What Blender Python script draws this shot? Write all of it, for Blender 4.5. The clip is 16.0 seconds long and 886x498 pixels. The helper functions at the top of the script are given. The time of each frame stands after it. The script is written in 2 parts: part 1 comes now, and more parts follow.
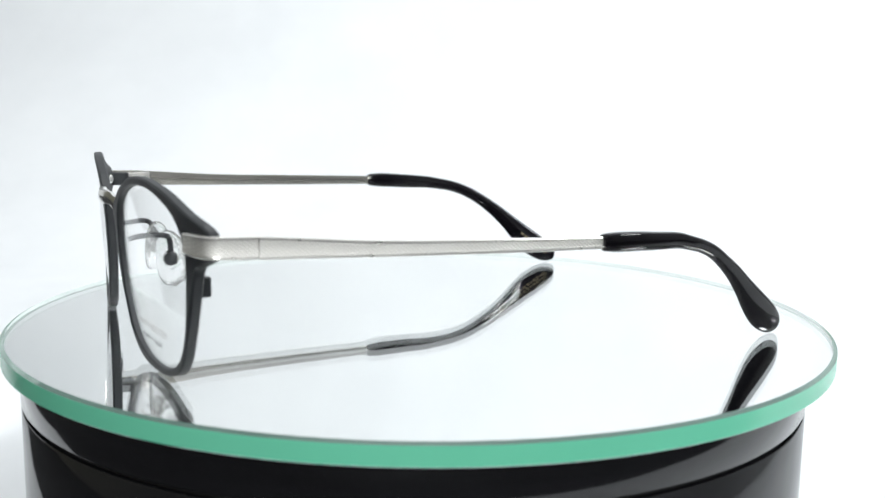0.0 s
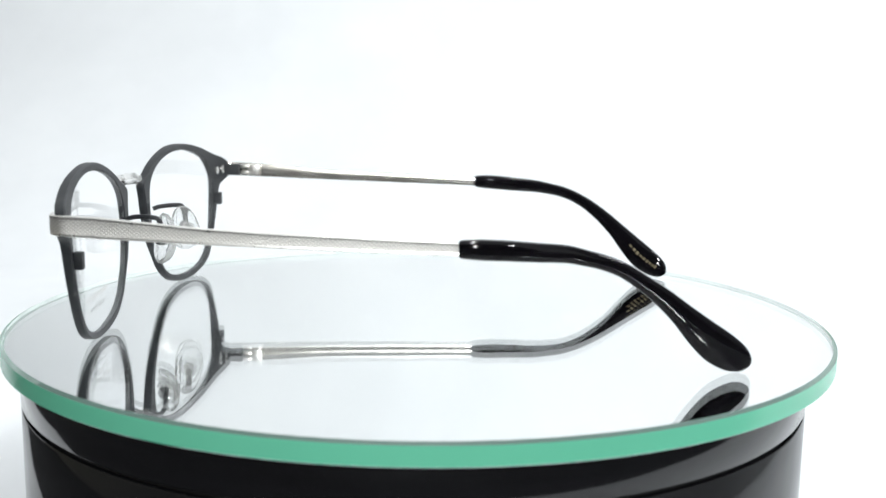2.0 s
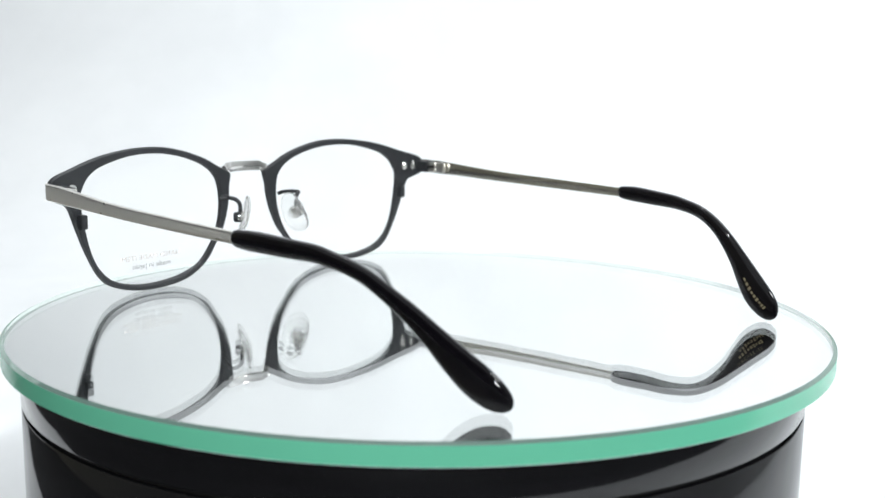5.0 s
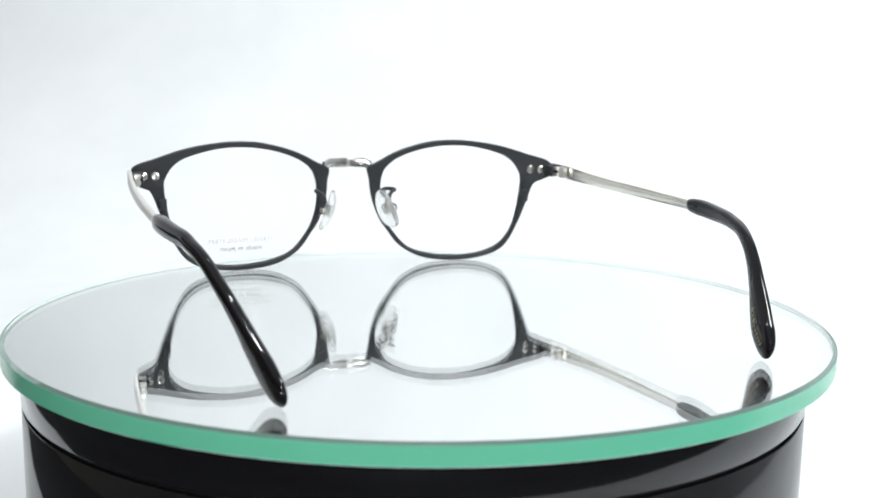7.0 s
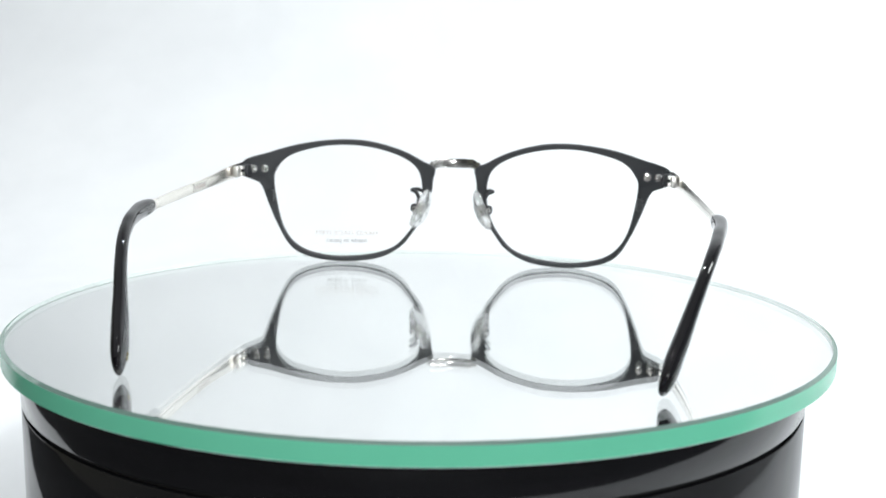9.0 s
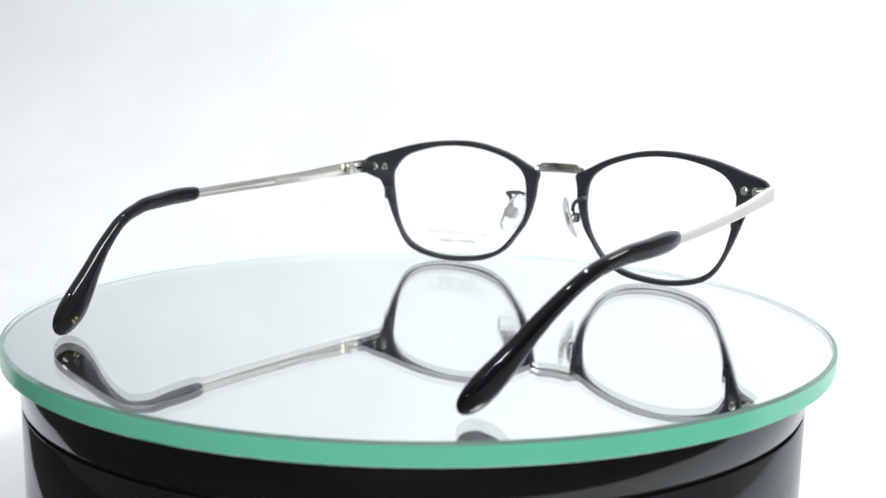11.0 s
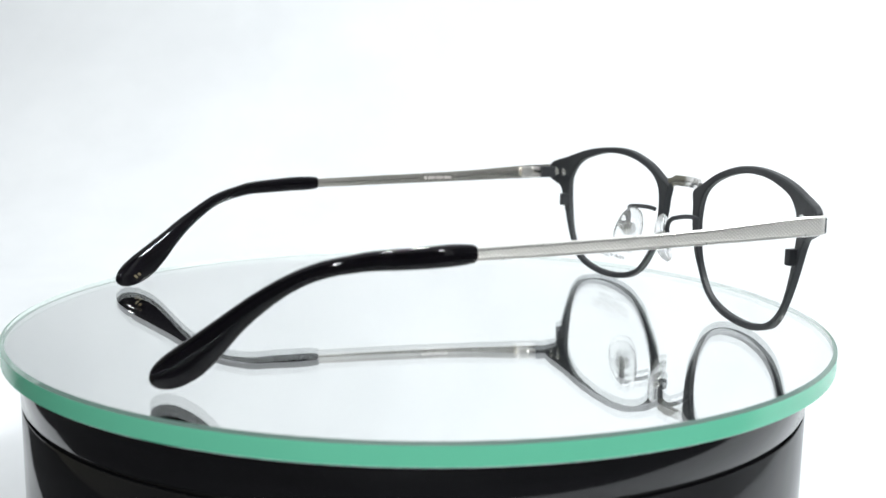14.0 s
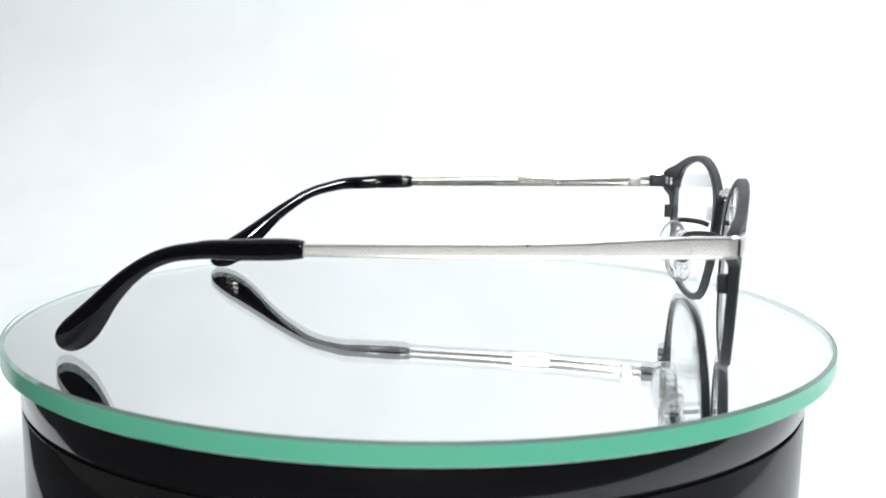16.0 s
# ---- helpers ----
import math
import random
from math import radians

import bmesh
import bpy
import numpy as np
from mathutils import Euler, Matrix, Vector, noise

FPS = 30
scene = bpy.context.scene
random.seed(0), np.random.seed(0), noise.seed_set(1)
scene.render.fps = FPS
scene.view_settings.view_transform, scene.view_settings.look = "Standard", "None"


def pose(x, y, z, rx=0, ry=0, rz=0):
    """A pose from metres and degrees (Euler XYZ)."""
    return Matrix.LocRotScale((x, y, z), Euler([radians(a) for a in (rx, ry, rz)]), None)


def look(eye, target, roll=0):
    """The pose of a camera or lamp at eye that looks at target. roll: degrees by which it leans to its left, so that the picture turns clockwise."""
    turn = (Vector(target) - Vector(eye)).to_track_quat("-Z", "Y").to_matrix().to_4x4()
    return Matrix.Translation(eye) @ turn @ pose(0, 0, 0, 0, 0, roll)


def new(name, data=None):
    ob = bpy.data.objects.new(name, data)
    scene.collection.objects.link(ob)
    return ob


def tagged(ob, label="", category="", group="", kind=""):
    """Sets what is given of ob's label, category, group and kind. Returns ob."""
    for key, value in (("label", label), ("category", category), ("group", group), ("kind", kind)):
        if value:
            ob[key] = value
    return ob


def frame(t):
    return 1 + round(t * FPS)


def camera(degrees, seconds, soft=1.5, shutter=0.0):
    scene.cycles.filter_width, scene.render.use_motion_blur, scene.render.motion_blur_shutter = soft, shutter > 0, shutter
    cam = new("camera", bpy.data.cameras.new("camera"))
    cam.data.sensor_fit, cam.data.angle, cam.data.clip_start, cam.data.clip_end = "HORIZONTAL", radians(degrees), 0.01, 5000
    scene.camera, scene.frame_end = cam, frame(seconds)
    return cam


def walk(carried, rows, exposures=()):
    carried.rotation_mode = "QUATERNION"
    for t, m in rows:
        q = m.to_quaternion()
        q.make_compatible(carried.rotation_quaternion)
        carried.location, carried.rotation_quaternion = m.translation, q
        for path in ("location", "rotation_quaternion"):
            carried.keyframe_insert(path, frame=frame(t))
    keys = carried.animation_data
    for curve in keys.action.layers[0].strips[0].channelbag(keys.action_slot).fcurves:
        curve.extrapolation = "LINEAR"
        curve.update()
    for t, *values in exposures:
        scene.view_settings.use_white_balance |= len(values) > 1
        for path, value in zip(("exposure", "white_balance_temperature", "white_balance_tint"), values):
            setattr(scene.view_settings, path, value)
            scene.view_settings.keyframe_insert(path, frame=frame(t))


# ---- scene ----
TOP = 0.060                       # height of the mirror disc's upper face over the table

# ---- camera ----
cam = camera(44.32, 16.0, soft=1.45)
# a slightly open lens, focused near the middle of the disc
cam.data.dof.use_dof, cam.data.dof.focus_distance, cam.data.dof.aperture_fstop = True, 0.268, 23.0
EYE = Vector((0.0, -0.2755, TOP + 0.0604))
YAW, PITCH, ROLL = radians(1.220), radians(-9.082), 0.874
AIM = EYE + Vector((math.sin(YAW) * math.cos(PITCH), math.cos(YAW) * math.cos(PITCH), math.sin(PITCH)))
walk(cam, [(0.0, look(EYE, AIM, ROLL)), (16.0, look(EYE, AIM, ROLL))])

# ---- light ----
world = bpy.data.worlds.new("studio_room")
scene.world = world
world.use_nodes = True
world.node_tree.nodes["Background"].inputs["Color"].default_value = (0.945, 0.985, 1.0, 1)
world.node_tree.nodes["Background"].inputs["Strength"].default_value = 0.635
scene.view_settings.exposure = 0.13


def lamp(name, kind, eye, target, power, size, colour=(0.962, 0.997, 1.0)):
    data = bpy.data.lights.new(name, kind)
    data.energy, data.color = power, colour
    if kind == "AREA":
        data.shape, data.size = "DISK", size
    else:
        data.shadow_soft_size = size
    ob = new(name, data)
    ob.matrix_world = look(eye, target)
    return ob


lamp("spot_lamp", "AREA", (0.60, 0.10, 0.74), (0.0, 0.60, 0.44), 3.9, 0.20)
lamp("spot_lamp", "AREA", (-0.04, -0.74, 0.27), (0, 0.1, TOP), 1.9, 0.05)
lamp("spot_lamp", "AREA", (0.30, -0.70, 0.70), (0, 0.1, TOP), 2.4, 0.06)
lamp("ceiling_spot", "AREA", (0.0, 0.30, 0.84), (0, 0, TOP), 1.2, 0.03)
lamp("ceiling_spot", "AREA", (-0.03, -0.02, 0.95), (0, 0, TOP), 1.4, 0.03)


# ---- materials ----
def material(name, colour, rough=0.5, metal=0.0, **more):
    m = bpy.data.materials.new(name)
    m.use_nodes = True
    b = m.node_tree.nodes["Principled BSDF"]
    b.inputs["Base Color"].default_value = (*colour, 1)
    b.inputs["Roughness"].default_value = rough
    b.inputs["Metallic"].default_value = metal
    for k, v in more.items():
        b.inputs[k.replace("_", " ")].default_value = v
    return m


def link(m, a, b):
    m.node_tree.links.new(a, b)


def node(m, kind, **values):
    n = m.node_tree.nodes.new(kind)
    for k, v in values.items():
        n.inputs[k].default_value = v
    return n


def vary(m, colour_a, colour_b, scale, rough=None, bump=0.0, bump_scale=0.0, distance=0.0001):
    """Two scales of variation: a broad mottling of colour and roughness, a fine relief."""
    b = m.node_tree.nodes["Principled BSDF"]
    co = m.node_tree.nodes.new("ShaderNodeTexCoord")
    n1 = node(m, "ShaderNodeTexNoise", Scale=scale, Detail=5.0, Roughness=0.6)
    link(m, co.outputs["Object"], n1.inputs["Vector"])
    mix = m.node_tree.nodes.new("ShaderNodeMix")
    mix.data_type = "RGBA"
    mix.inputs[6].default_value, mix.inputs[7].default_value = (*colour_a, 1), (*colour_b, 1)
    link(m, n1.outputs["Fac"], mix.inputs[0])
    link(m, mix.outputs[2], b.inputs["Base Color"])
    if rough:
        r = node(m, "ShaderNodeMapRange")
        r.inputs["To Min"].default_value, r.inputs["To Max"].default_value = rough
        n3 = node(m, "ShaderNodeTexNoise", Scale=scale * 4, Detail=3.0)
        link(m, co.outputs["Object"], n3.inputs["Vector"])
        link(m, n3.outputs["Fac"], r.inputs["Value"])
        link(m, r.outputs["Result"], b.inputs["Roughness"])
    if bump:
        n2 = node(m, "ShaderNodeTexNoise", Scale=bump_scale, Detail=3.0)
        link(m, co.outputs["Object"], n2.inputs["Vector"])
        bp = node(m, "ShaderNodeBump", Strength=bump, Distance=distance)
        link(m, n2.outputs["Fac"], bp.inputs["Height"])
        link(m, bp.outputs["Normal"], b.inputs["Normal"])
    return m


paper = vary(material("white_backdrop_paper", (0.86, 0.86, 0.86), 0.8), (0.672, 0.69, 0.715), (0.945, 0.957, 0.977), 6.0, None, 0.15, 60.0, 0.001)
matte_black = vary(material("matte_black_titanium", (0.03, 0.032, 0.035), 0.5, Specular_IOR_Level=0.36), (0.017, 0.019, 0.022), (0.025, 0.027, 0.031), 120.0, (0.42, 0.56), 0.25, 9000.0, 0.00003)
gloss_black = vary(material("glossy_black_acetate", (0.006, 0.006, 0.008), 0.07, Specular_IOR_Level=0.28), (0.002, 0.002, 0.003), (0.006, 0.005, 0.007), 90.0, (0.03, 0.06))
silver = vary(material("brushed_silver", (0.80, 0.79, 0.76), 0.25, 1.0), (0.93, 0.90, 0.855), (0.97, 0.95, 0.915), 150.0, (0.24, 0.34))
inner_silver = vary(material("polished_inner_silver", (0.80, 0.77, 0.70), 0.25, 1.0), (0.68, 0.65, 0.585), (0.90, 0.87, 0.81), 45.0, (0.14, 0.22))
bright_steel = material("polished_steel", (0.82, 0.81, 0.79), 0.19, 1.0)
cut_steel = material("cut_steel", (0.84, 0.83, 0.81), 0.14, 1.0)
facets = node(cut_steel, "ShaderNodeTexVoronoi", Scale=1500.0)
chips = node(cut_steel, "ShaderNodeBump", Strength=0.6, Distance=0.0003)
grain = cut_steel.node_tree.nodes.new("ShaderNodeTexCoord")
link(cut_steel, grain.outputs["Object"], facets.inputs["Vector"])
link(cut_steel, facets.outputs["Distance"], chips.inputs["Height"])
link(cut_steel, chips.outputs["Normal"], cut_steel.node_tree.nodes["Principled BSDF"].inputs["Normal"])
silicone = material("clear_silicone", (0.97, 0.975, 0.975), 0.03, Transmission_Weight=0.88, IOR=1.37)
lumps = node(silicone, "ShaderNodeTexNoise", Scale=520.0, Detail=1.0)
dents = node(silicone, "ShaderNodeBump", Strength=0.5, Distance=0.0005)
place = silicone.node_tree.nodes.new("ShaderNodeTexCoord")
link(silicone, place.outputs["Object"], lumps.inputs["Vector"])
link(silicone, lumps.outputs["Fac"], dents.inputs["Height"])
link(silicone, dents.outputs["Normal"], silicone.node_tree.nodes["Principled BSDF"].inputs["Normal"])
milky = material("milky_silicone", (0.85, 0.86, 0.86), 0.25, 0.0, Alpha=0.35, IOR=1.42)
lens_glass = material("clear_lens", (0.995, 1.0, 0.998), 0.0, 0.0, Transmission_Weight=1.0, IOR=1.16)
print_grey = material("grey_print", (0.12, 0.12, 0.12), 0.6)
reflection_grey = vary(material("dull_reflection_metal", (0.35, 0.33, 0.30), 0.26, 1.0), (0.58, 0.555, 0.50), (0.72, 0.69, 0.64), 300.0)
gilt = material("worn_gilt", (0.19, 0.16, 0.10), 0.75, 0.0, Specular_IOR_Level=0.15)
print_light = material("pale_print", (0.44, 0.40, 0.38), 0.6)
drum_black = vary(material("glossy_black_plastic", (0.008, 0.008, 0.009), 0.10), (0.006, 0.006, 0.007), (0.012, 0.012, 0.014), 40.0, (0.05, 0.11))
groove_black = material("dark_groove", (0.004, 0.004, 0.004), 0.6)
wall_grey = vary(material("grey_wall_paint", (0.5, 0.5, 0.5), 0.7), (0.46, 0.465, 0.47), (0.54, 0.545, 0.55), 4.0)
dark_wall = vary(material("dark_wall_paint", (0.06, 0.06, 0.06), 0.8), (0.045, 0.044, 0.042), (0.075, 0.072, 0.066), 5.0, None, 0.2, 40.0, 0.001)
olive_wall = vary(material("olive_wall_paint", (0.28, 0.27, 0.22), 0.8), (0.24, 0.23, 0.18), (0.32, 0.31, 0.25), 5.0, None, 0.2, 40.0, 0.001)
table_grey = vary(material("dark_table", (0.015, 0.015, 0.017), 0.8, Specular_IOR_Level=0.15), (0.014, 0.014, 0.015), (0.06, 0.06, 0.064), 9.0)
disc_glass = material("disc_glass", (0.997, 1.0, 0.998), 0.0, 0.0, Transmission_Weight=1.0, IOR=1.52)
silvering = material("mirror_silvering", (0.985, 1.0, 0.995), 0.0, 1.0)
edge_green = vary(material("green_glass_edge", (0.16, 0.50, 0.35), 0.20, Transmission_Weight=0.25, IOR=1.5), (0.20, 0.80, 0.53), (0.24, 0.86, 0.58), 30.0, (0.15, 0.26))
ground_lip = material("ground_glass_lip", (0.16, 0.27, 0.23), 0.45)
# matte pale colour that paints the light reflected inside the disc's edge
edge_shine = material("painted_edge_shine", (0.60, 0.67, 0.65), 0.6, 0.0)
for m, clear in ((ground_lip, 0.38),):
    see = m.node_tree.nodes.new("ShaderNodeBsdfTransparent")
    blend = node(m, "ShaderNodeMixShader", Fac=clear)
    link(m, m.node_tree.nodes["Principled BSDF"].outputs[0], blend.inputs[1])
    link(m, see.outputs[0], blend.inputs[2])
    link(m, blend.outputs[0], m.node_tree.nodes["Material Output"].inputs["Surface"])

# fine engraved lattice on the outside of the temples
engraved = silver.copy()
engraved.name = "engraved_silver"
for n in engraved.node_tree.nodes:
    if n.type == "MAP_RANGE":
        n.inputs["To Min"].default_value, n.inputs["To Max"].default_value = 0.50, 0.62
co = engraved.node_tree.nodes.new("ShaderNodeTexCoord")
hatch = []
for sign in (1, -1):
    mp = engraved.node_tree.nodes.new("ShaderNodeMapping")
    mp.inputs["Rotation"].default_value = (radians(38 * sign), 0, 0)
    wv = engraved.node_tree.nodes.new("ShaderNodeTexWave")
    wv.bands_direction = "Z"
    wv.inputs["Scale"].default_value = 540.0
    link(engraved, co.outputs["Object"], mp.inputs["Vector"])
    link(engraved, mp.outputs["Vector"], wv.inputs["Vector"])
    hatch.append(wv)
mx = engraved.node_tree.nodes.new("ShaderNodeMath")
mx.operation = "MULTIPLY"
link(engraved, hatch[0].outputs["Fac"], mx.inputs[0])
link(engraved, hatch[1].outputs["Fac"], mx.inputs[1])
# base colour follows the lattice: darker in the grooves, lighter on the ridges
lattice_tone = node(engraved, "ShaderNodeMapRange")
lattice_tone.inputs["To Min"].default_value, lattice_tone.inputs["To Max"].default_value = 0.84, 1.08
link(engraved, mx.outputs[0], lattice_tone.inputs["Value"])
toned = engraved.node_tree.nodes.new("ShaderNodeVectorMath")
toned.operation = "SCALE"
link(engraved, engraved.node_tree.nodes["Mix"].outputs[2], toned.inputs[0])
link(engraved, lattice_tone.outputs["Result"], toned.inputs["Scale"])
link(engraved, toned.outputs[0], engraved.node_tree.nodes["Principled BSDF"].inputs["Base Color"])
bp = node(engraved, "ShaderNodeBump", Strength=0.8, Distance=0.00011)
link(engraved, mx.outputs[0], bp.inputs["Height"])
link(engraved, bp.outputs["Normal"], engraved.node_tree.nodes["Principled BSDF"].inputs["Normal"])


# ---- mesh helpers ----
def part(name, bm, mat, parent=None, label="", smooth=40, up=False):
    me = bpy.data.meshes.new(name)
    bmesh.ops.recalc_face_normals(bm, faces=bm.faces[:])
    if up:
        bm.normal_update()
        for f in bm.faces:
            if f.normal.z < 0:
                f.normal_flip()
    if smooth:
        for f in bm.faces:
            f.smooth = True
        for e in bm.edges:
            e.smooth = len(e.link_faces) == 2 and e.calc_face_angle(0) < radians(smooth)
    bm.to_mesh(me)
    bm.free()
    for m in (mat if isinstance(mat, (list, tuple)) else [mat]):
        me.materials.append(m)
    ob = new(name, me)
    ob.parent = parent
    return tagged(ob, label)


def mm(p):
    return Vector(p) * 0.001


def loft(sections, closed=False, caps=True):
    """A skin over rings of points (in mm) with equal counts."""
    bm = bmesh.new()
    rings = [[bm.verts.new(mm(p)) for p in s] for s in sections]
    pairs = list(zip(rings, rings[1:])) + ([(rings[-1], rings[0])] if closed else [])
    for a, b in pairs:
        n = len(a)
        for i in range(n):
            bm.faces.new((a[i], a[(i + 1) % n], b[(i + 1) % n], b[i]))
    if caps and not closed:
        bm.faces.new(rings[0][::-1])
        bm.faces.new(rings[-1])
    return bm


def curve_through(points, steps, closed=True):
    """A smooth line through a few control points."""
    n = len(points)
    out = []
    for i in range(n if closed else n - 1):
        pick = [points[(i + k) % n] if closed else points[min(max(i + k, 0), n - 1)] for k in (-1, 0, 1, 2)]
        p = [np.array(q, float) for q in pick]
        for s in np.linspace(0, 1, steps, endpoint=False):
            out.append(0.5 * (2 * p[1] + (p[2] - p[0]) * s + (2 * p[0] - 5 * p[1] + 4 * p[2] - p[3]) * s * s + (3 * p[1] - p[0] - 3 * p[2] + p[3]) * s ** 3))
    if not closed:
        out.append(np.array(points[-1], float))
    return np.array(out)


def box(bm, lo, hi, bevel=0.2):
    lo, hi = mm(lo), mm(hi)
    made = bmesh.ops.create_cube(bm, size=1.0, matrix=Matrix.LocRotScale((lo + hi) / 2, None, hi - lo))
    if bevel:
        edges = list({e for v in made["verts"] for e in v.link_edges})
        bmesh.ops.bevel(bm, geom=edges, offset=bevel * 0.001, segments=2, affect="EDGES", profile=0.6)


def rod(points, radii, sides=12):
    """A round bar along points (mm)."""
    rings = []
    pts = [Vector(p) for p in points]
    side = None
    for i, p in enumerate(pts):
        d = (pts[min(i + 1, len(pts) - 1)] - pts[max(i - 1, 0)]).normalized()
        side = d.orthogonal().normalized() if side is None else (side - d * side.dot(d)).normalized()
        up = d.cross(side)
        r = radii[i] if isinstance(radii, (list, tuple)) else radii
        rings.append([p + (side * math.cos(a) + up * math.sin(a)) * r for a in np.linspace(0, 2 * math.pi, sides, endpoint=False)])
    return loft(rings)


def lathe(profile, sides=160):
    """A turned body from (radius, height) in mm."""
    bm = bmesh.new()
    rings = []
    for r, z in profile:
        if r < 1e-6:
            rings.append([bm.verts.new(mm((0, 0, z)))])
        else:
            rings.append([bm.verts.new(mm((r * math.cos(a), r * math.sin(a), z))) for a in np.linspace(0, 2 * math.pi, sides, endpoint=False)])
    for a, b in zip(rings, rings[1:]):
        for i in range(sides):
            j = (i + 1) % sides
            if len(a) == 1:
                bm.faces.new((a[0], b[j], b[i]))
            elif len(b) == 1:
                bm.faces.new((a[i], a[j], b[0]))
            else:
                bm.faces.new((a[i], a[j], b[j], b[i]))
    return bm


# ---- the studio ----
def build_backdrop():
    """White paper that lies on the table and sweeps up behind it."""
    # the uneven front edge of the sheet: x, y
    cut = [(-0.46, 0.30), (-0.30, 0.15), (-0.20, 0.045), (-0.162, -0.008), (-0.13, -0.03), (-0.10, -0.045), (0.0, -0.14), (0.14, -0.11), (0.235, -0.07), (0.34, -0.06), (0.80, -0.05)]
    line = [(-0.09, 0.004), (0.35, 0.004)]
    for a in np.linspace(0, math.pi / 2, 24)[1:]:
        line.append((0.35 + 0.25 * math.sin(a), 0.254 - 0.25 * math.cos(a)))
    line.append((0.60, 1.5))
    bm = bmesh.new()
    sheets = []
    for off in (0.0, 0.003):
        rows = []
        for y, z in line:
            k = min(1.0, max(0.0, (y - 0.35) / 0.25))
            rows.append([bm.verts.new((x, (y if y > 0 else fore) + off * k, z - off * (1 - k))) for x, fore in cut])
        for a, b in zip(rows, rows[1:]):
            for i in range(len(a) - 1):
                bm.faces.new((a[i], a[i + 1], b[i + 1], b[i]))
        sheets.append(rows)
    ob = part("backdrop", bm, paper, None, "white paper backdrop sweeping up from the table")
    return tagged(ob, category="backdrop", kind="structure")


def build_room():
    """The table and the plain walls that close the studio."""
    bm = bmesh.new()
    box(bm, (-1400, -1300, -40), (1300, 700, 0), 2)
    tagged(part("table_top", bm, table_grey, None, "dark table under white paper"), category="table", kind="structure")
    bm = bmesh.new()
    box(bm, (804, -1240, 0.5), (830, 640, 1500), 2)
    tagged(part("wall_right", bm, wall_grey, None, "pale grey side wall of the studio"), category="wall", kind="structure")
    bm = bmesh.new()
    box(bm, (-1358, -1300, 0.5), (560, -1240, 1500), 2)
    tagged(part("wall_back", bm, dark_wall, None, "dark grey wall of the studio behind the camera"), category="wall", kind="structure")
    bm = bmesh.new()
    box(bm, (-1398, -1300, 0.5), (-1362, 640, 1500), 2)
    tagged(part("wall_left", bm, olive_wall, None, "dull olive grey side wall of the studio"), category="wall", kind="structure")


def build_drum():
    """The black base on which the mirror disc turns."""
    base = tagged(new("turntable_base"), "round glossy black plastic turntable base under a mirror disc", "turntable")
    part("lower_drum", lathe([(0, 4.0), (95.0, 4.0), (95.8, 4.6), (96.2, 6.0), (96.4, 44.1), (96.2, 44.35), (94.6, 44.4), (0, 44.4)]), drum_black, base)
    part("groove_ring", lathe([(0, 44.4), (95.0, 44.4), (95.0, 45.2), (0, 45.2)]), groove_black, base, "dark seam between platter and drum")
    part("platter", lathe([(0, 45.2), (95.2, 45.2), (96.2, 45.4), (96.5, 45.8), (96.5, 54.2), (96.1, 55.1), (95.2, 55.5), (0, 55.5)]), drum_black, base)
    base.location = (-0.0005, 0.0, 0.0)
    return base


def build_disc():
    """A round mirror: clear glass, silvered below, with a polished green edge."""
    disc = tagged(new("mirror_disc"), "round silvered glass mirror with a pale green polished edge", "mirror")
    n, t, r = 240, -4.28, 101.1
    part("glass_face", lathe([(0, 0.0), (r - 0.95, 0.0)], n), disc_glass, disc, "clear glass face", smooth=0, up=True).visible_shadow = False
    part("ground_lip", lathe([(r - 0.95, 0.0), (r, -0.5)], n), ground_lip, disc, "narrow ground lip", smooth=60)
    part("polished_edge", lathe([(r, -0.5), (r, t)], n), edge_green, disc, "mint green polished glass edge", smooth=60)
    # ring added behind the edge, its pale colour stands for the inner reflection
    part("inner_edge", lathe([(r - 0.15, -0.55), (r - 0.15, t + 0.05)], n), edge_shine, disc, "pale ring painted as the reflection inside the glass edge", smooth=60)
    part("silver_backing", lathe([(0, t), (r - 0.15, t), (r - 0.3, t - 0.2), (0, t - 0.2)], n), silvering, disc, "mirror silvering", smooth=20)
    return disc


# ---- the eyeglasses, x to the wearer's right, y forward, z up from the mirror ----
def front_y(x, z=30.0):
    """The front face: curved across, leaning back towards the foot."""
    return 7.1 - 5.9 * (x / 62.0) ** 2 - 0.006 * max(0.0, abs(x) - 54.0) ** 2 + 0.055 * (z - 28.0)


OUTER = [(67.2, 32.4), (59.7, 35.1), (50.8, 37.7), (42, 39.1), (35, 39.5), (28.3, 39.1), (21.5, 37.6), (15.5, 35.5), (10.3, 32.8), (7.9, 31.7), (6.3, 30.4), (7, 27), (7.3, 23.5), (8.3, 19.2), (10.2, 14.3), (12.7, 10.6), (16.6, 5.6), (22.2, 2.1), (28, 0.6), (35, 0.1), (42.3, 0.6), (49.3, 2.6), (53.3, 5.9), (56.8, 12.2), (59.4, 18.5), (61.5, 24.1), (63.2, 26.1), (67, 27.4)]
INNER = [(58.1, 26.9), (57.4, 20.6), (55.5, 12.4), (52.5, 7.1), (48, 3.8), (41, 2.0), (34, 1.75), (26.3, 2.65), (19.4, 5.1), (14.8, 9.8), (12, 14.7), (10.5, 21), (10.8, 27.4), (12.8, 31.2), (17.3, 34.2), (24.7, 36.6), (33, 37.7), (41.8, 37.3), (50.8, 35.1), (55, 32.7), (57.3, 29.6)]
MID = np.array((34.7, 20.0))
DEPTH = 2.2


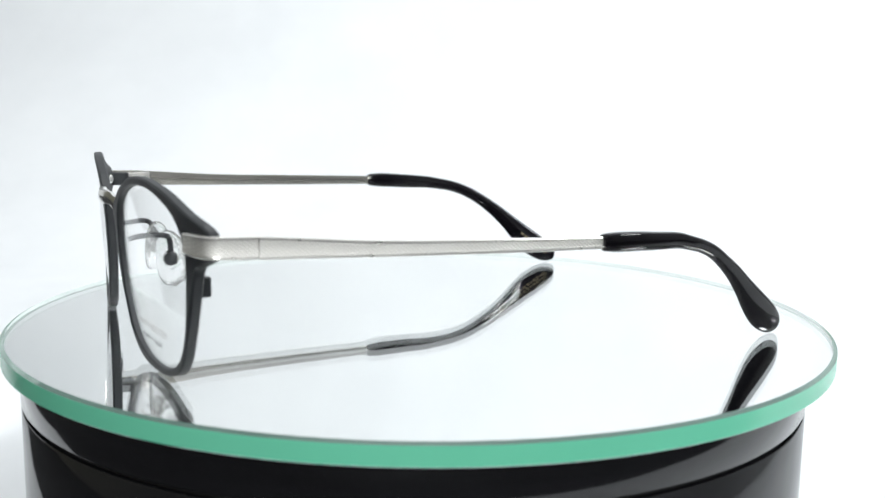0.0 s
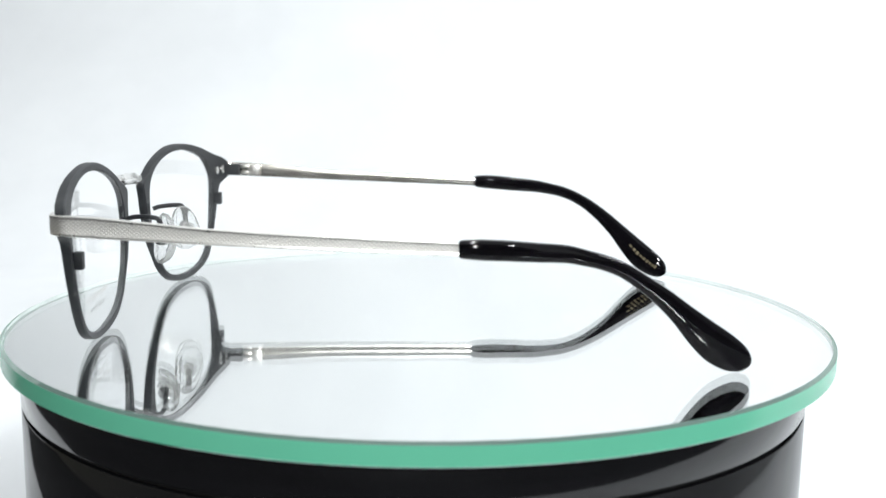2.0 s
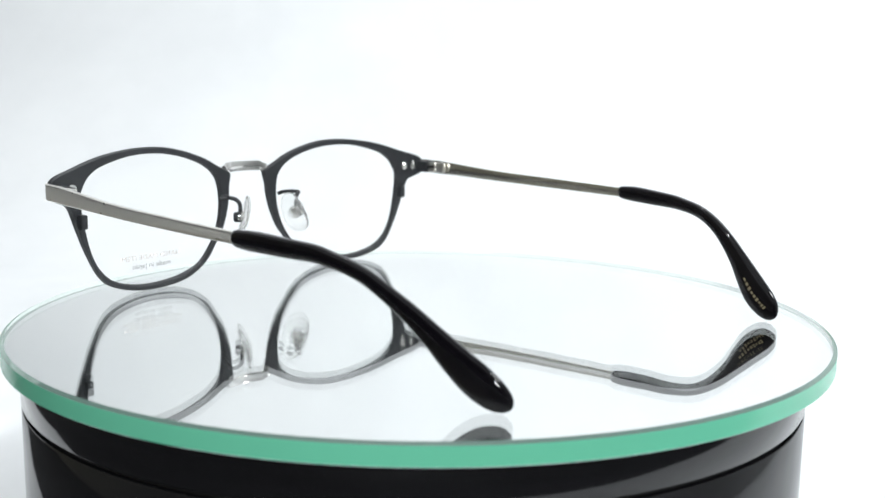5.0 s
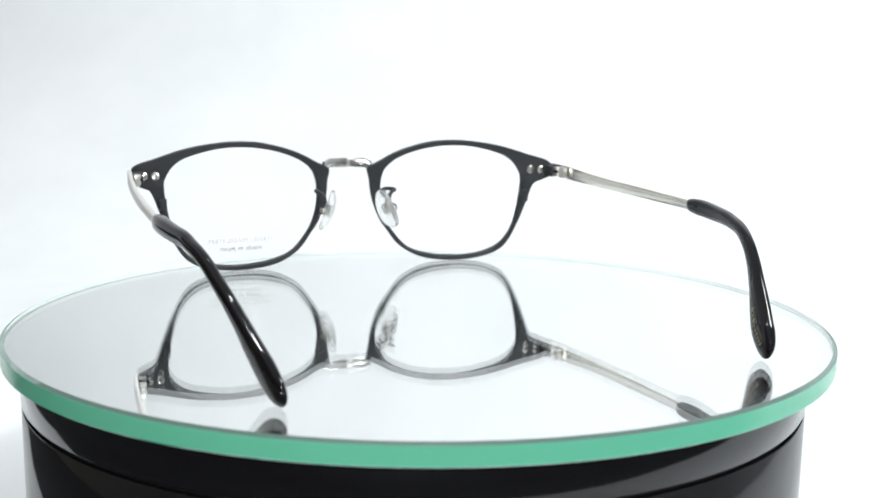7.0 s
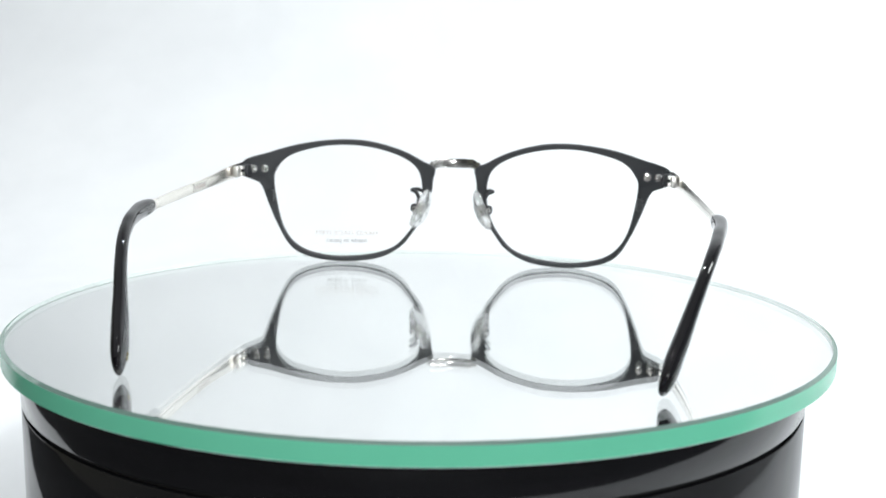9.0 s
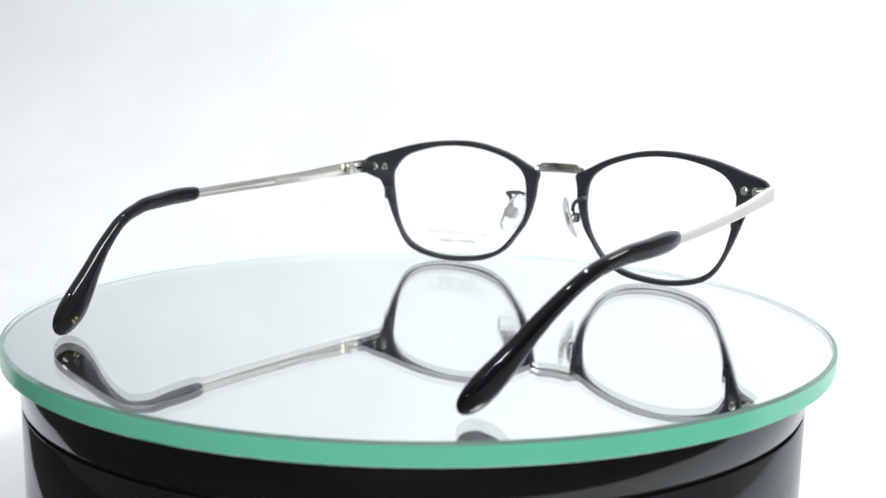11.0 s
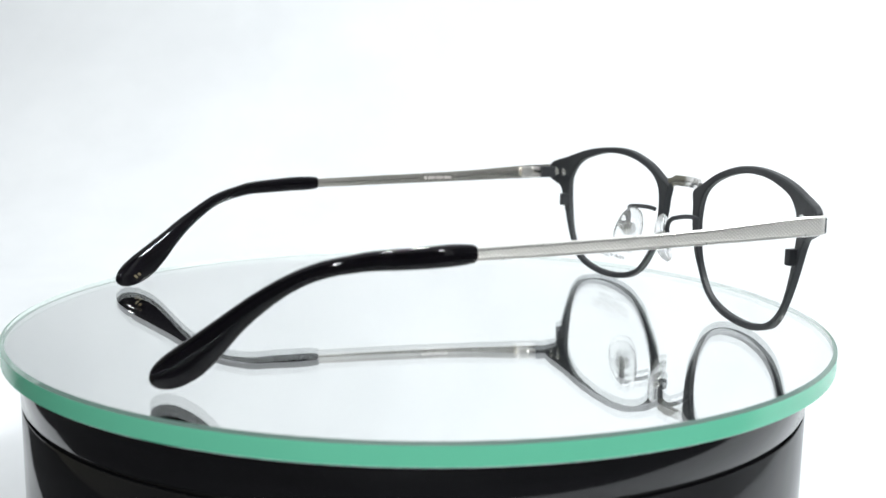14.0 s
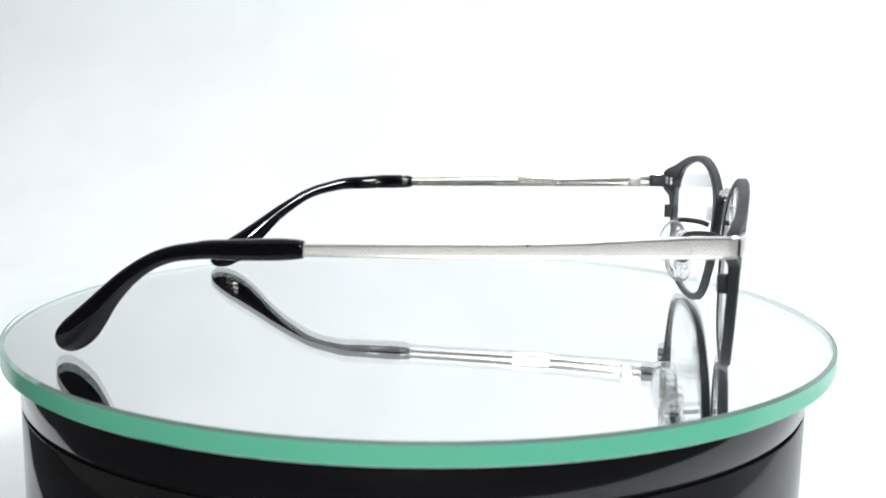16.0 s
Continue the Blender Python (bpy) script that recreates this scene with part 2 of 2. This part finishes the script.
def by_angle(points, angles):
    q = curve_through(points, 14) - MID
    a = np.arctan2(q[:, 1], q[:, 0])
    r = np.hypot(q[:, 0], q[:, 1])
    o = np.argsort(a)
    a, r = a[o], r[o]
    return np.interp(angles, np.r_[a[-1] - 2 * math.pi, a, a[0] + 2 * math.pi], np.r_[r[-1], r, r[0]])


ANGLES = np.linspace(-math.pi, math.pi, 220, endpoint=False)
R_OUT, R_IN = by_angle(OUTER, ANGLES), by_angle(INNER, ANGLES)


def build_rim(side, glasses):
    c = 0.35
    rings = []
    for a, ro, ri in zip(ANGLES, R_OUT, R_IN):
        ring = []
        for r, back in ((ro - c, 0), (ro, c), (ro, DEPTH - c), (ro - c, DEPTH), (ri + c, DEPTH), (ri, DEPTH - c), (ri, c), (ri + c, 0)):
            x, z = MID + r * np.array((math.cos(a), math.sin(a)))
            ring.append((x * side, front_y(x, z) - back, z))
        rings.append(ring)
    return part("rim", loft(rings, closed=True), matte_black, glasses, "matte black metal rim", smooth=35)


def build_lens(side, glasses):
    bm = bmesh.new()
    sheets = []
    for back in (1.0, 2.0):
        rows = []
        for k in (1.0, 0.75, 0.5, 0.25):
            row = []
            for a, ri in zip(ANGLES[::2], R_IN[::2]):
                x, z = MID + (ri + 0.25) * k * np.array((math.cos(a), math.sin(a)))
                row.append(bm.verts.new(mm((x * side, front_y(x, z) - back + 0.8 * (1 - k * k), z))))
            rows.append(row)
        for a, b in zip(rows, rows[1:]):
            for i in range(len(a)):
                bm.faces.new((a[i], a[(i + 1) % len(a)], b[(i + 1) % len(a)], b[i]))
        bm.faces.new(rows[-1])
        sheets.append(rows[0])
    a, b = sheets
    for i in range(len(a)):
        bm.faces.new((a[i], a[(i + 1) % len(a)], b[(i + 1) % len(a)], b[i]))
    ob = part("lens", bm, lens_glass, glasses, "clear glass lens", smooth=30)
    ob.visible_shadow = False
    return ob


def build_print(lens, text, x, z, width, height, mat):
    """A line of print on the front of a lens, read from the front."""
    data = bpy.data.curves.new("lettering", "FONT")
    data.body, data.size, data.align_x, data.extrude = text, 1.0, "CENTER", 0.0
    ob = new("lettering", data)
    bpy.context.view_layer.update()
    me = bpy.data.meshes.new_from_object(ob.evaluated_get(bpy.context.evaluated_depsgraph_get()))
    bpy.data.objects.remove(ob)
    xs = [v.co.x for v in me.vertices]
    k = width / (max(xs) - min(xs))
    for v in me.vertices:
        px = x - v.co.x * k
        v.co = mm((px, front_y(px, z) - 0.05, z + v.co.y * height))
    me.materials.append(mat)
    line = new("lettering", me)
    line.parent = lens
    return line


def build_bridge(glasses):
    """A strap of polished metal that bows forward between the rims, its feet turned down on to them."""
    rings = []
    for x in np.linspace(-8.0, 8.0, 65):
        e = min(1.0, max(0.0, (abs(x) - 5.6) / 2.0))
        e = e * e * (3 - 2 * e)
        top, low = 33.75 - 0.9 * e, 30.85 - 1.2 * e
        y = front_y(8.0) + 1.55 - 2.0 * (abs(x) / 7.4) ** 1.8
        h = 0.68
        n = np.array((3.6 / 7.4 * (abs(x) / 7.4) ** 0.8 * math.copysign(1, x), 1.0))
        n = n / np.hypot(*n)
        ring = []
        face = [(1 - 0.4 * q * q, (low + top) / 2 + q * (top - low) / 2) for q in (-1.0, -0.75, -0.4, 0.0, 0.4, 0.75, 1.0)]
        for k, z in [(h * f, z) for f, z in face] + [(-h * f, z) for f, z in face[::-1]]:
            ring.append((x + n[0] * k, y + n[1] * k, z))
        rings.append(ring)
    return part("bridge", loft(rings), bright_steel, glasses, "polished silver metal bridge", smooth=35)


def ribbon(path, half, thick):
    """A flat bar with softened edges along a plan line (x, y), with (low, high) in z at each point; its outer face
    has a shallow engraved field between plain borders, its inner face is gently rounded."""
    rings = []
    n = len(path)
    c, border, sunk = 0.20, 0.24, 0.05
    outer = 1 if path[0][0] < 0 else -1
    for i in range(n):
        d = np.array(path[min(i + 1, n - 1)]) - np.array(path[max(i - 1, 0)])
        d = d / np.hypot(*d)
        o = np.array((d[1], -d[0])) * thick / 2
        p, (lo, hi) = np.array(path[i]), half[i]
        k = 1 - 2 * c / thick
        f = 1 - 2 * sunk / thick
        line = [(1, lo + c), (1, lo + c + border), (f, lo + c + border + 0.1), (f, hi - c - border - 0.1), (1, hi - c - border), (1, hi - c), (k, hi)]
        line += [(-1 + 0.34 * q * q, (lo + hi) / 2 + q * (hi - lo) / 2) for q in (1.0, 0.85, 0.6, 0.3, 0.0, -0.3, -0.6, -0.85, -1.0)] + [(k, lo)]
        ring = []
        for s, z in line:
            q = p + o * s * outer
            ring.append((q[0], q[1], z))
        rings.append(ring)
    bm = loft(rings)
    for k, face in enumerate(bm.faces):
        face.material_index = 1 if len(face.verts) != 4 else 0 if k % 17 == 2 else 2 if 7 <= k % 17 <= 14 else 1
    return bm


def temple_x(y, side):
    """How far out the middle of the temple runs, at y; the right one is spread a little wider."""
    bow = (1.0 if side > 0 else 1.5) * math.sin(math.pi * min(1.0, max(0.0, -y / 100.0)))
    spread = (0.9 if side > 0 else 0.0) * min(1.0, -y / 82.0)
    return 68.3 + bow + spread


def build_temple(side, glasses):
    # plate that wraps from the rim's face round the corner
    turn = [(60.4, front_y(60.4) + 0.2), (62.5, front_y(62.5) + 0.3), (64.8, front_y(64.8) + 0.4), (66.6, front_y(66.6) + 0.4)]
    turn += [(67.6, -1.2), (68.15, -2.2), (68.35, -3.0), (68.45, -4), (68.5, -7), (68.6, -9.72)]
    if side > 0:
        turn = [(x, y - 0.7 * min(1.0, max(0.0, (y + 4.0) / 3.0))) for x, y in turn]
    zs = [(28.1, 31.7), (28.0, 31.8), (27.9, 31.9), (27.9, 31.9)] + [(27.8, 31.9)] * 3 + [(27.7, 31.9), (27.6, 31.8), (27.6, 31.75)]
    part("endpiece", ribbon([(side * x, y) for x, y in turn], zs, 1.25), [engraved, silver, inner_silver], glasses, "engraved silver end plate", smooth=30)
    ys = np.linspace(-9.8, -83.0, 40)
    path = [(side * temple_x(y, side), y) for y in ys]
    z_at = [(np.interp(-y, (9.8, 20, 35, 60, 82), (27.5, 27.25, 26.8, 26.2, 25.75)), np.interp(-y, (9.8, 20, 30, 40, 82), (31.75, 31.0, 30.2, 29.7, 28.3))) for y in ys]
    temple = part("temple", ribbon(path, z_at, 1.2), [engraved, silver, inner_silver], glasses, "slim silver metal temple engraved with a lattice", smooth=30)
    if side < 0:
        # dull field, a reflection painted in grey, with illegible pale print on the inside
        for lo, hi, far, near, off, mat, name, label in [(-48.0, -36.4, 26.95, 29.15, 0.0, reflection_grey, "reflection_field", "dull grey field behind the print, painted as a reflection")] + [(-46.6 + 1.35 * k, -45.6 + 1.35 * k + 0.25 * (k % 2), 27.6, 28.5, 0.02, print_light, "print_bar", "pale print bar") for k in range(7)]:
            rows = []
            for y in np.linspace(lo, hi, 4):
                x = side * (temple_x(y, side) - 0.6)
                rows.append([(x + 0.03 + off, y, far), (x + 0.03 + off, y, near), (x - 0.5, y, near), (x - 0.5, y, far)])
            part(name, loft(rows), mat, temple, label, smooth=0)
    # hinge on the inside
    bm = bmesh.new()
    box(bm, (64.9, -7.4, 27.9), (67.7, -0.6, 31.4), 0.3)
    bmesh.ops.scale(bm, vec=(side, 1, 1), verts=bm.verts[:])
    hinge = part("hinge", bm, matte_black, glasses, "small black metal hinge block", smooth=30)
    bm = bmesh.new()
    box(bm, (65.8, -10.2, 28.2), (67.9, -7.5, 29.2), 0.15)
    box(bm, (65.8, -10.2, 30.2), (67.9, -7.5, 31.2), 0.15)
    box(bm, (66.4, -13.6, 28.0), (67.9, -9.6, 31.3), 0.2)
    bmesh.ops.scale(bm, vec=(side, 1, 1), verts=bm.verts[:])
    part("knuckle", bm, silver, hinge, "bright steel hinge knuckle", smooth=30)
    # black sleeve with its bent paddle end: centre y and z, half height, half thickness, centre x
    if side < 0:
        spine = [(-81.2, 27.05, 1.5, 1.27, 69.2), (-82.0, 27.05, 1.85, 1.51, 69.2), (-85.4, 26.98, 2.08, 1.74, 69.05), (-90.2, 26.85, 2.07, 1.7, 68.68), (-96.2, 26.48, 1.96, 1.54, 67.67), (-102.2, 26.11, 1.8, 1.44, 66.41), (-106.1, 25.27, 1.64, 1.41, 65.58), (-110.0, 24.23, 1.57, 1.37, 64.65), (-113.9, 22.61, 1.57, 1.36, 63.62), (-117.8, 20.11, 1.67, 1.36, 62.43), (-122.3, 16.81, 2.01, 1.4, 60.89), (-126.7, 12.94, 2.54, 1.47, 59.22), (-130.8, 9.09, 3.33, 1.61, 57.72), (-134.5, 5.97, 3.81, 1.62, 56.45), (-137.7, 3.85, 3.53, 1.46, 55.57), (-140.0, 2.56, 2.76, 1.16, 54.92), (-141.4, 1.79, 1.66, 0.78, 54.49), (-142.0, 1.43, 0.51, 0.26, 54.31)]
    else:
        spine = [(-82.2, 27.09, 1.53, 1.27, 69.45), (-83.0, 27.07, 1.85, 1.51, 69.44), (-86.0, 26.96, 2.13, 1.74, 69.39), (-89.5, 26.78, 2.18, 1.71, 69.24), (-95.5, 26.4, 2.08, 1.57, 68.39), (-101.4, 26.09, 1.91, 1.48, 67.15), (-105.4, 25.52, 1.75, 1.46, 66.29), (-109.5, 24.75, 1.68, 1.44, 65.3), (-113.5, 23.36, 1.67, 1.42, 64.06), (-117.7, 21.09, 1.76, 1.4, 62.57), (-122.2, 17.76, 2.06, 1.45, 60.63), (-126.6, 13.77, 2.51, 1.58, 58.51), (-130.5, 9.72, 3.26, 1.8, 56.56), (-133.9, 6.45, 3.72, 1.88, 54.89), (-137.0, 4.19, 3.52, 1.74, 53.69), (-139.2, 2.79, 2.8, 1.41, 52.8), (-140.5, 1.95, 1.7, 0.95, 52.22), (-141.1, 1.57, 0.52, 0.32, 51.98)]
    fine = curve_through(spine, 4, closed=False)
    rings = []
    for i, (y, z, hh, ht, x) in enumerate(fine):
        d = fine[min(i + 1, len(fine) - 1)][:2] - fine[max(i - 1, 0)][:2]
        d = d / np.hypot(*d)
        up = np.array((d[1], -d[0]))
        ring = []
        for a in np.linspace(0, 2 * math.pi, 24, endpoint=False):
            ca, sa = math.cos(a), math.sin(a)
            u = math.copysign(abs(sa) ** 0.72, sa) * hh
            w = math.copysign(abs(ca) ** 0.72, ca) * ht * (1.0 - 0.42 * max(0.0, -sa) ** 1.5)
            yy, zz = y + up[0] * u, z + up[1] * u
            ring.append((side * (x + w), yy, max(zz, 0.06)))
        rings.append(ring)
    tip = part("temple_tip", loft(rings), gloss_black, glasses, "glossy black acetate temple tip", smooth=50)
    # worn gilt print on the inside of the tip, as plain bars
    marks = [(0.71 + 0.017 * k, 0.22 + 0.16 * ((k * 7) % 3) / 2) for k in range(9)] if side > 0 else [(0.803, 0.32), (0.822, 0.42)]
    for where, tall in marks:
        bm = bmesh.new()
        rows = []
        for e in (-0.4, 0.4):
            y, z, hh, ht, x = [np.interp(where * (len(fine) - 1) + e * 0.9, range(len(fine)), fine[:, c]) for c in range(5)]
            drop = 0.0 if side > 0 else -1.2
            rows.append([(side * (x - ht * 1.0 - q), y - 0.67 * u, z + 0.74 * u) for u in (drop - tall * 1.3, drop + tall * 1.3) for q in (0.02, -0.25)])
        part("gilt_mark", loft([[r[0], r[1], r[3], r[2]] for r in rows]), gilt, tip, "faint gilt print bar", smooth=0)


def build_nose_pad(side, glasses):
    arm = curve_through([(10.6, 4.0, 23.6), (11.2, 2.2, 24.2), (12.1, -0.6, 24.5), (12.7, -2.6, 24.5), (12.5, -3.3, 24.35), (11.5, -3.9, 24.0), (10.6, -4.5, 22.8), (10.4, -4.7, 21.0), (10.8, -4.7, 19.5)], 5, closed=False)
    pad_arm = part("pad_arm", rod([(side * x, y, z) for x, y, z in arm], 0.6), matte_black, glasses, "bent black wire pad arm")
    # round black mount with a steel screw
    hub, axis = Vector((11.2 * side, -4.7, 18.9)), Vector((-0.8 * side, -0.55, 0.0)).normalized()
    rings = [[hub + axis * s + (axis.cross(Vector((0, 0, 1))) * math.cos(a) + Vector((0, 0, 1)) * math.sin(a)) * r for a in np.linspace(0, 2 * math.pi, 16, endpoint=False)] for s, r in ((-1.4, 0.8), (-1.2, 1.3), (-0.8, 1.5), (0.5, 1.5), (0.8, 1.3))]
    part("pad_mount", loft(rings), matte_black, pad_arm, "round black pad mount", smooth=50)
    turn = Vector((0.35 * side, -0.94, 0.0)).normalized()
    rings = [[hub + turn * s + (turn.cross(Vector((0, 0, 1))) * math.cos(a) + Vector((0, 0, 1)) * math.sin(a)) * r for a in np.linspace(0, 2 * math.pi, 14, endpoint=False)] for s, r in ((0.8, 0.75), (1.5, 0.75), (1.7, 0.55), (1.72, 0.25), (1.5, 0.2))]
    part("pad_screw", loft(rings), cut_steel, pad_arm, "tiny steel pad screw", smooth=40)
    # bright clasp between the mount and the pad
    bm = bmesh.new()
    box(bm, (-1.0, -0.9, -1.7), (1.0, 0.9, 1.7), 0.3)
    lean = Matrix.Translation(mm((9.9 * side, -5.1, 18.8))) @ Matrix.Rotation(radians(-21 * side), 4, "Y") @ Matrix.Rotation(radians(35 * side), 4, "Z")
    bmesh.ops.transform(bm, matrix=lean, verts=bm.verts[:])
    part("pad_clasp", bm, bright_steel, pad_arm, "bright steel pad clasp", smooth=30)
    # soft clear pad with a thick boss behind
    up = Vector((-4.6 * side, 1.0, 12.0)).normalized()
    out = Vector((-0.82 * side, -0.50, -0.28))
    out = (out - up * out.dot(up)).normalized()
    wide = up.cross(out)
    mid = Vector((9.1 * side, -5.2, 18.6))
    rings = []
    for t in np.linspace(-1, 1, 19):
        w = math.sqrt(max(0.0, 1 - abs(t) ** 2.4)) * (3.7 - 0.5 * t) + 0.05
        h = math.sqrt(max(0.0, 1 - abs(t) ** 3)) * 1.05 + 0.03
        c = mid + up * (t * 6.6) - out * (0.9 * t * t)
        rings.append([c + wide * (w * math.cos(a)) + out * (h * math.sin(a)) for a in np.linspace(0, 2 * math.pi, 18, endpoint=False)])
    pad = part("nose_pad", loft(rings), silicone, glasses, "clear silicone nose pad", smooth=60)
    rings = [[mid - out * s + (wide * math.cos(a) + up * math.sin(a)) * r for a in np.linspace(0, 2 * math.pi, 16, endpoint=False)] for s, r in ((1.0, 1.9), (1.25, 1.75), (1.6, 1.3), (1.75, 0.7))]
    part("boss", loft(rings), milky, pad, "milky white boss", smooth=60)


def build_small_metal(side, glasses):
    bm = bmesh.new()
    y = front_y(59.5, 21.0) - DEPTH
    box(bm, (57.6, y - 1.8, 19.4), (59.5, y + 0.6, 23.2), 0.4)
    bmesh.ops.scale(bm, vec=(side, 1, 1), verts=bm.verts[:])
    part("closing_block", bm, matte_black, glasses, "black rim closing block", smooth=30)
    for x in (60.7, 64.1):
        y = front_y(x) - DEPTH
        rings = []
        for r, back in ((1.25, -0.2), (1.25, 0.3), (0.95, 0.6), (0.4, 0.7), (0.3, 0.4)):
            rings.append([(side * x + r * math.cos(a), y - back, 29.9 + r * math.sin(a)) for a in np.linspace(0, 2 * math.pi, 18, endpoint=False)])
        part("screw", loft(rings), cut_steel, glasses, "tiny polished steel screw", smooth=30)


def build_eyeglasses():
    glasses = tagged(new("eyeglasses"), "matte black eyeglasses with silver temples, open on a mirror", "eyeglasses")
    for side in (-1, 1):
        build_rim(side, glasses)
        lens = build_lens(side, glasses)
        if side < 0:
            build_print(lens, "HAND MADE ITEM", -34.9, 8.5, 20.0, 1.9, print_light)
            build_print(lens, "made in japan", -34.9, 6.1, 13.0, 1.9, print_grey)
        build_temple(side, glasses)
        build_nose_pad(side, glasses)
        build_small_metal(side, glasses)
    build_bridge(glasses)
    # the front sits a little off the middle between the temples
    for ob in glasses.children_recursive:
        if ob.name.split(".")[0] in ("rim", "lens", "lettering", "bridge", "pad_arm", "pad_mount", "pad_screw", "pad_clasp", "boss", "nose_pad", "closing_block", "screw"):
            for v in ob.data.vertices:
                v.co.x -= 0.00035
                v.co.y -= 0.00035
    return glasses


build_backdrop()
build_room()
build_drum()
mirror = build_disc()
spectacles = build_eyeglasses()


# ---- what moves: the disc turns clockwise and carries the eyeglasses ----
def turned(t):
    """Degrees turned at t seconds."""
    return 13.184 * t - 0.02045 * (t - 8.0) ** 2


def motions():
    times = [0.5 * i for i in range(33)]
    base = Vector((-0.06542, -0.02364, 0.0))
    rows, disc_rows = [], []
    for t in times:
        a = turned(t)
        p = Matrix.Rotation(radians(-a), 3, "Z") @ base
        rows.append((t, pose(p.x, p.y, TOP, 0, 0, 112.072 - a)))
        disc_rows.append((t, pose(0.0006, -0.0011, TOP, 0, 0, -a)))
    walk(spectacles, rows)
    walk(mirror, disc_rows)


motions()
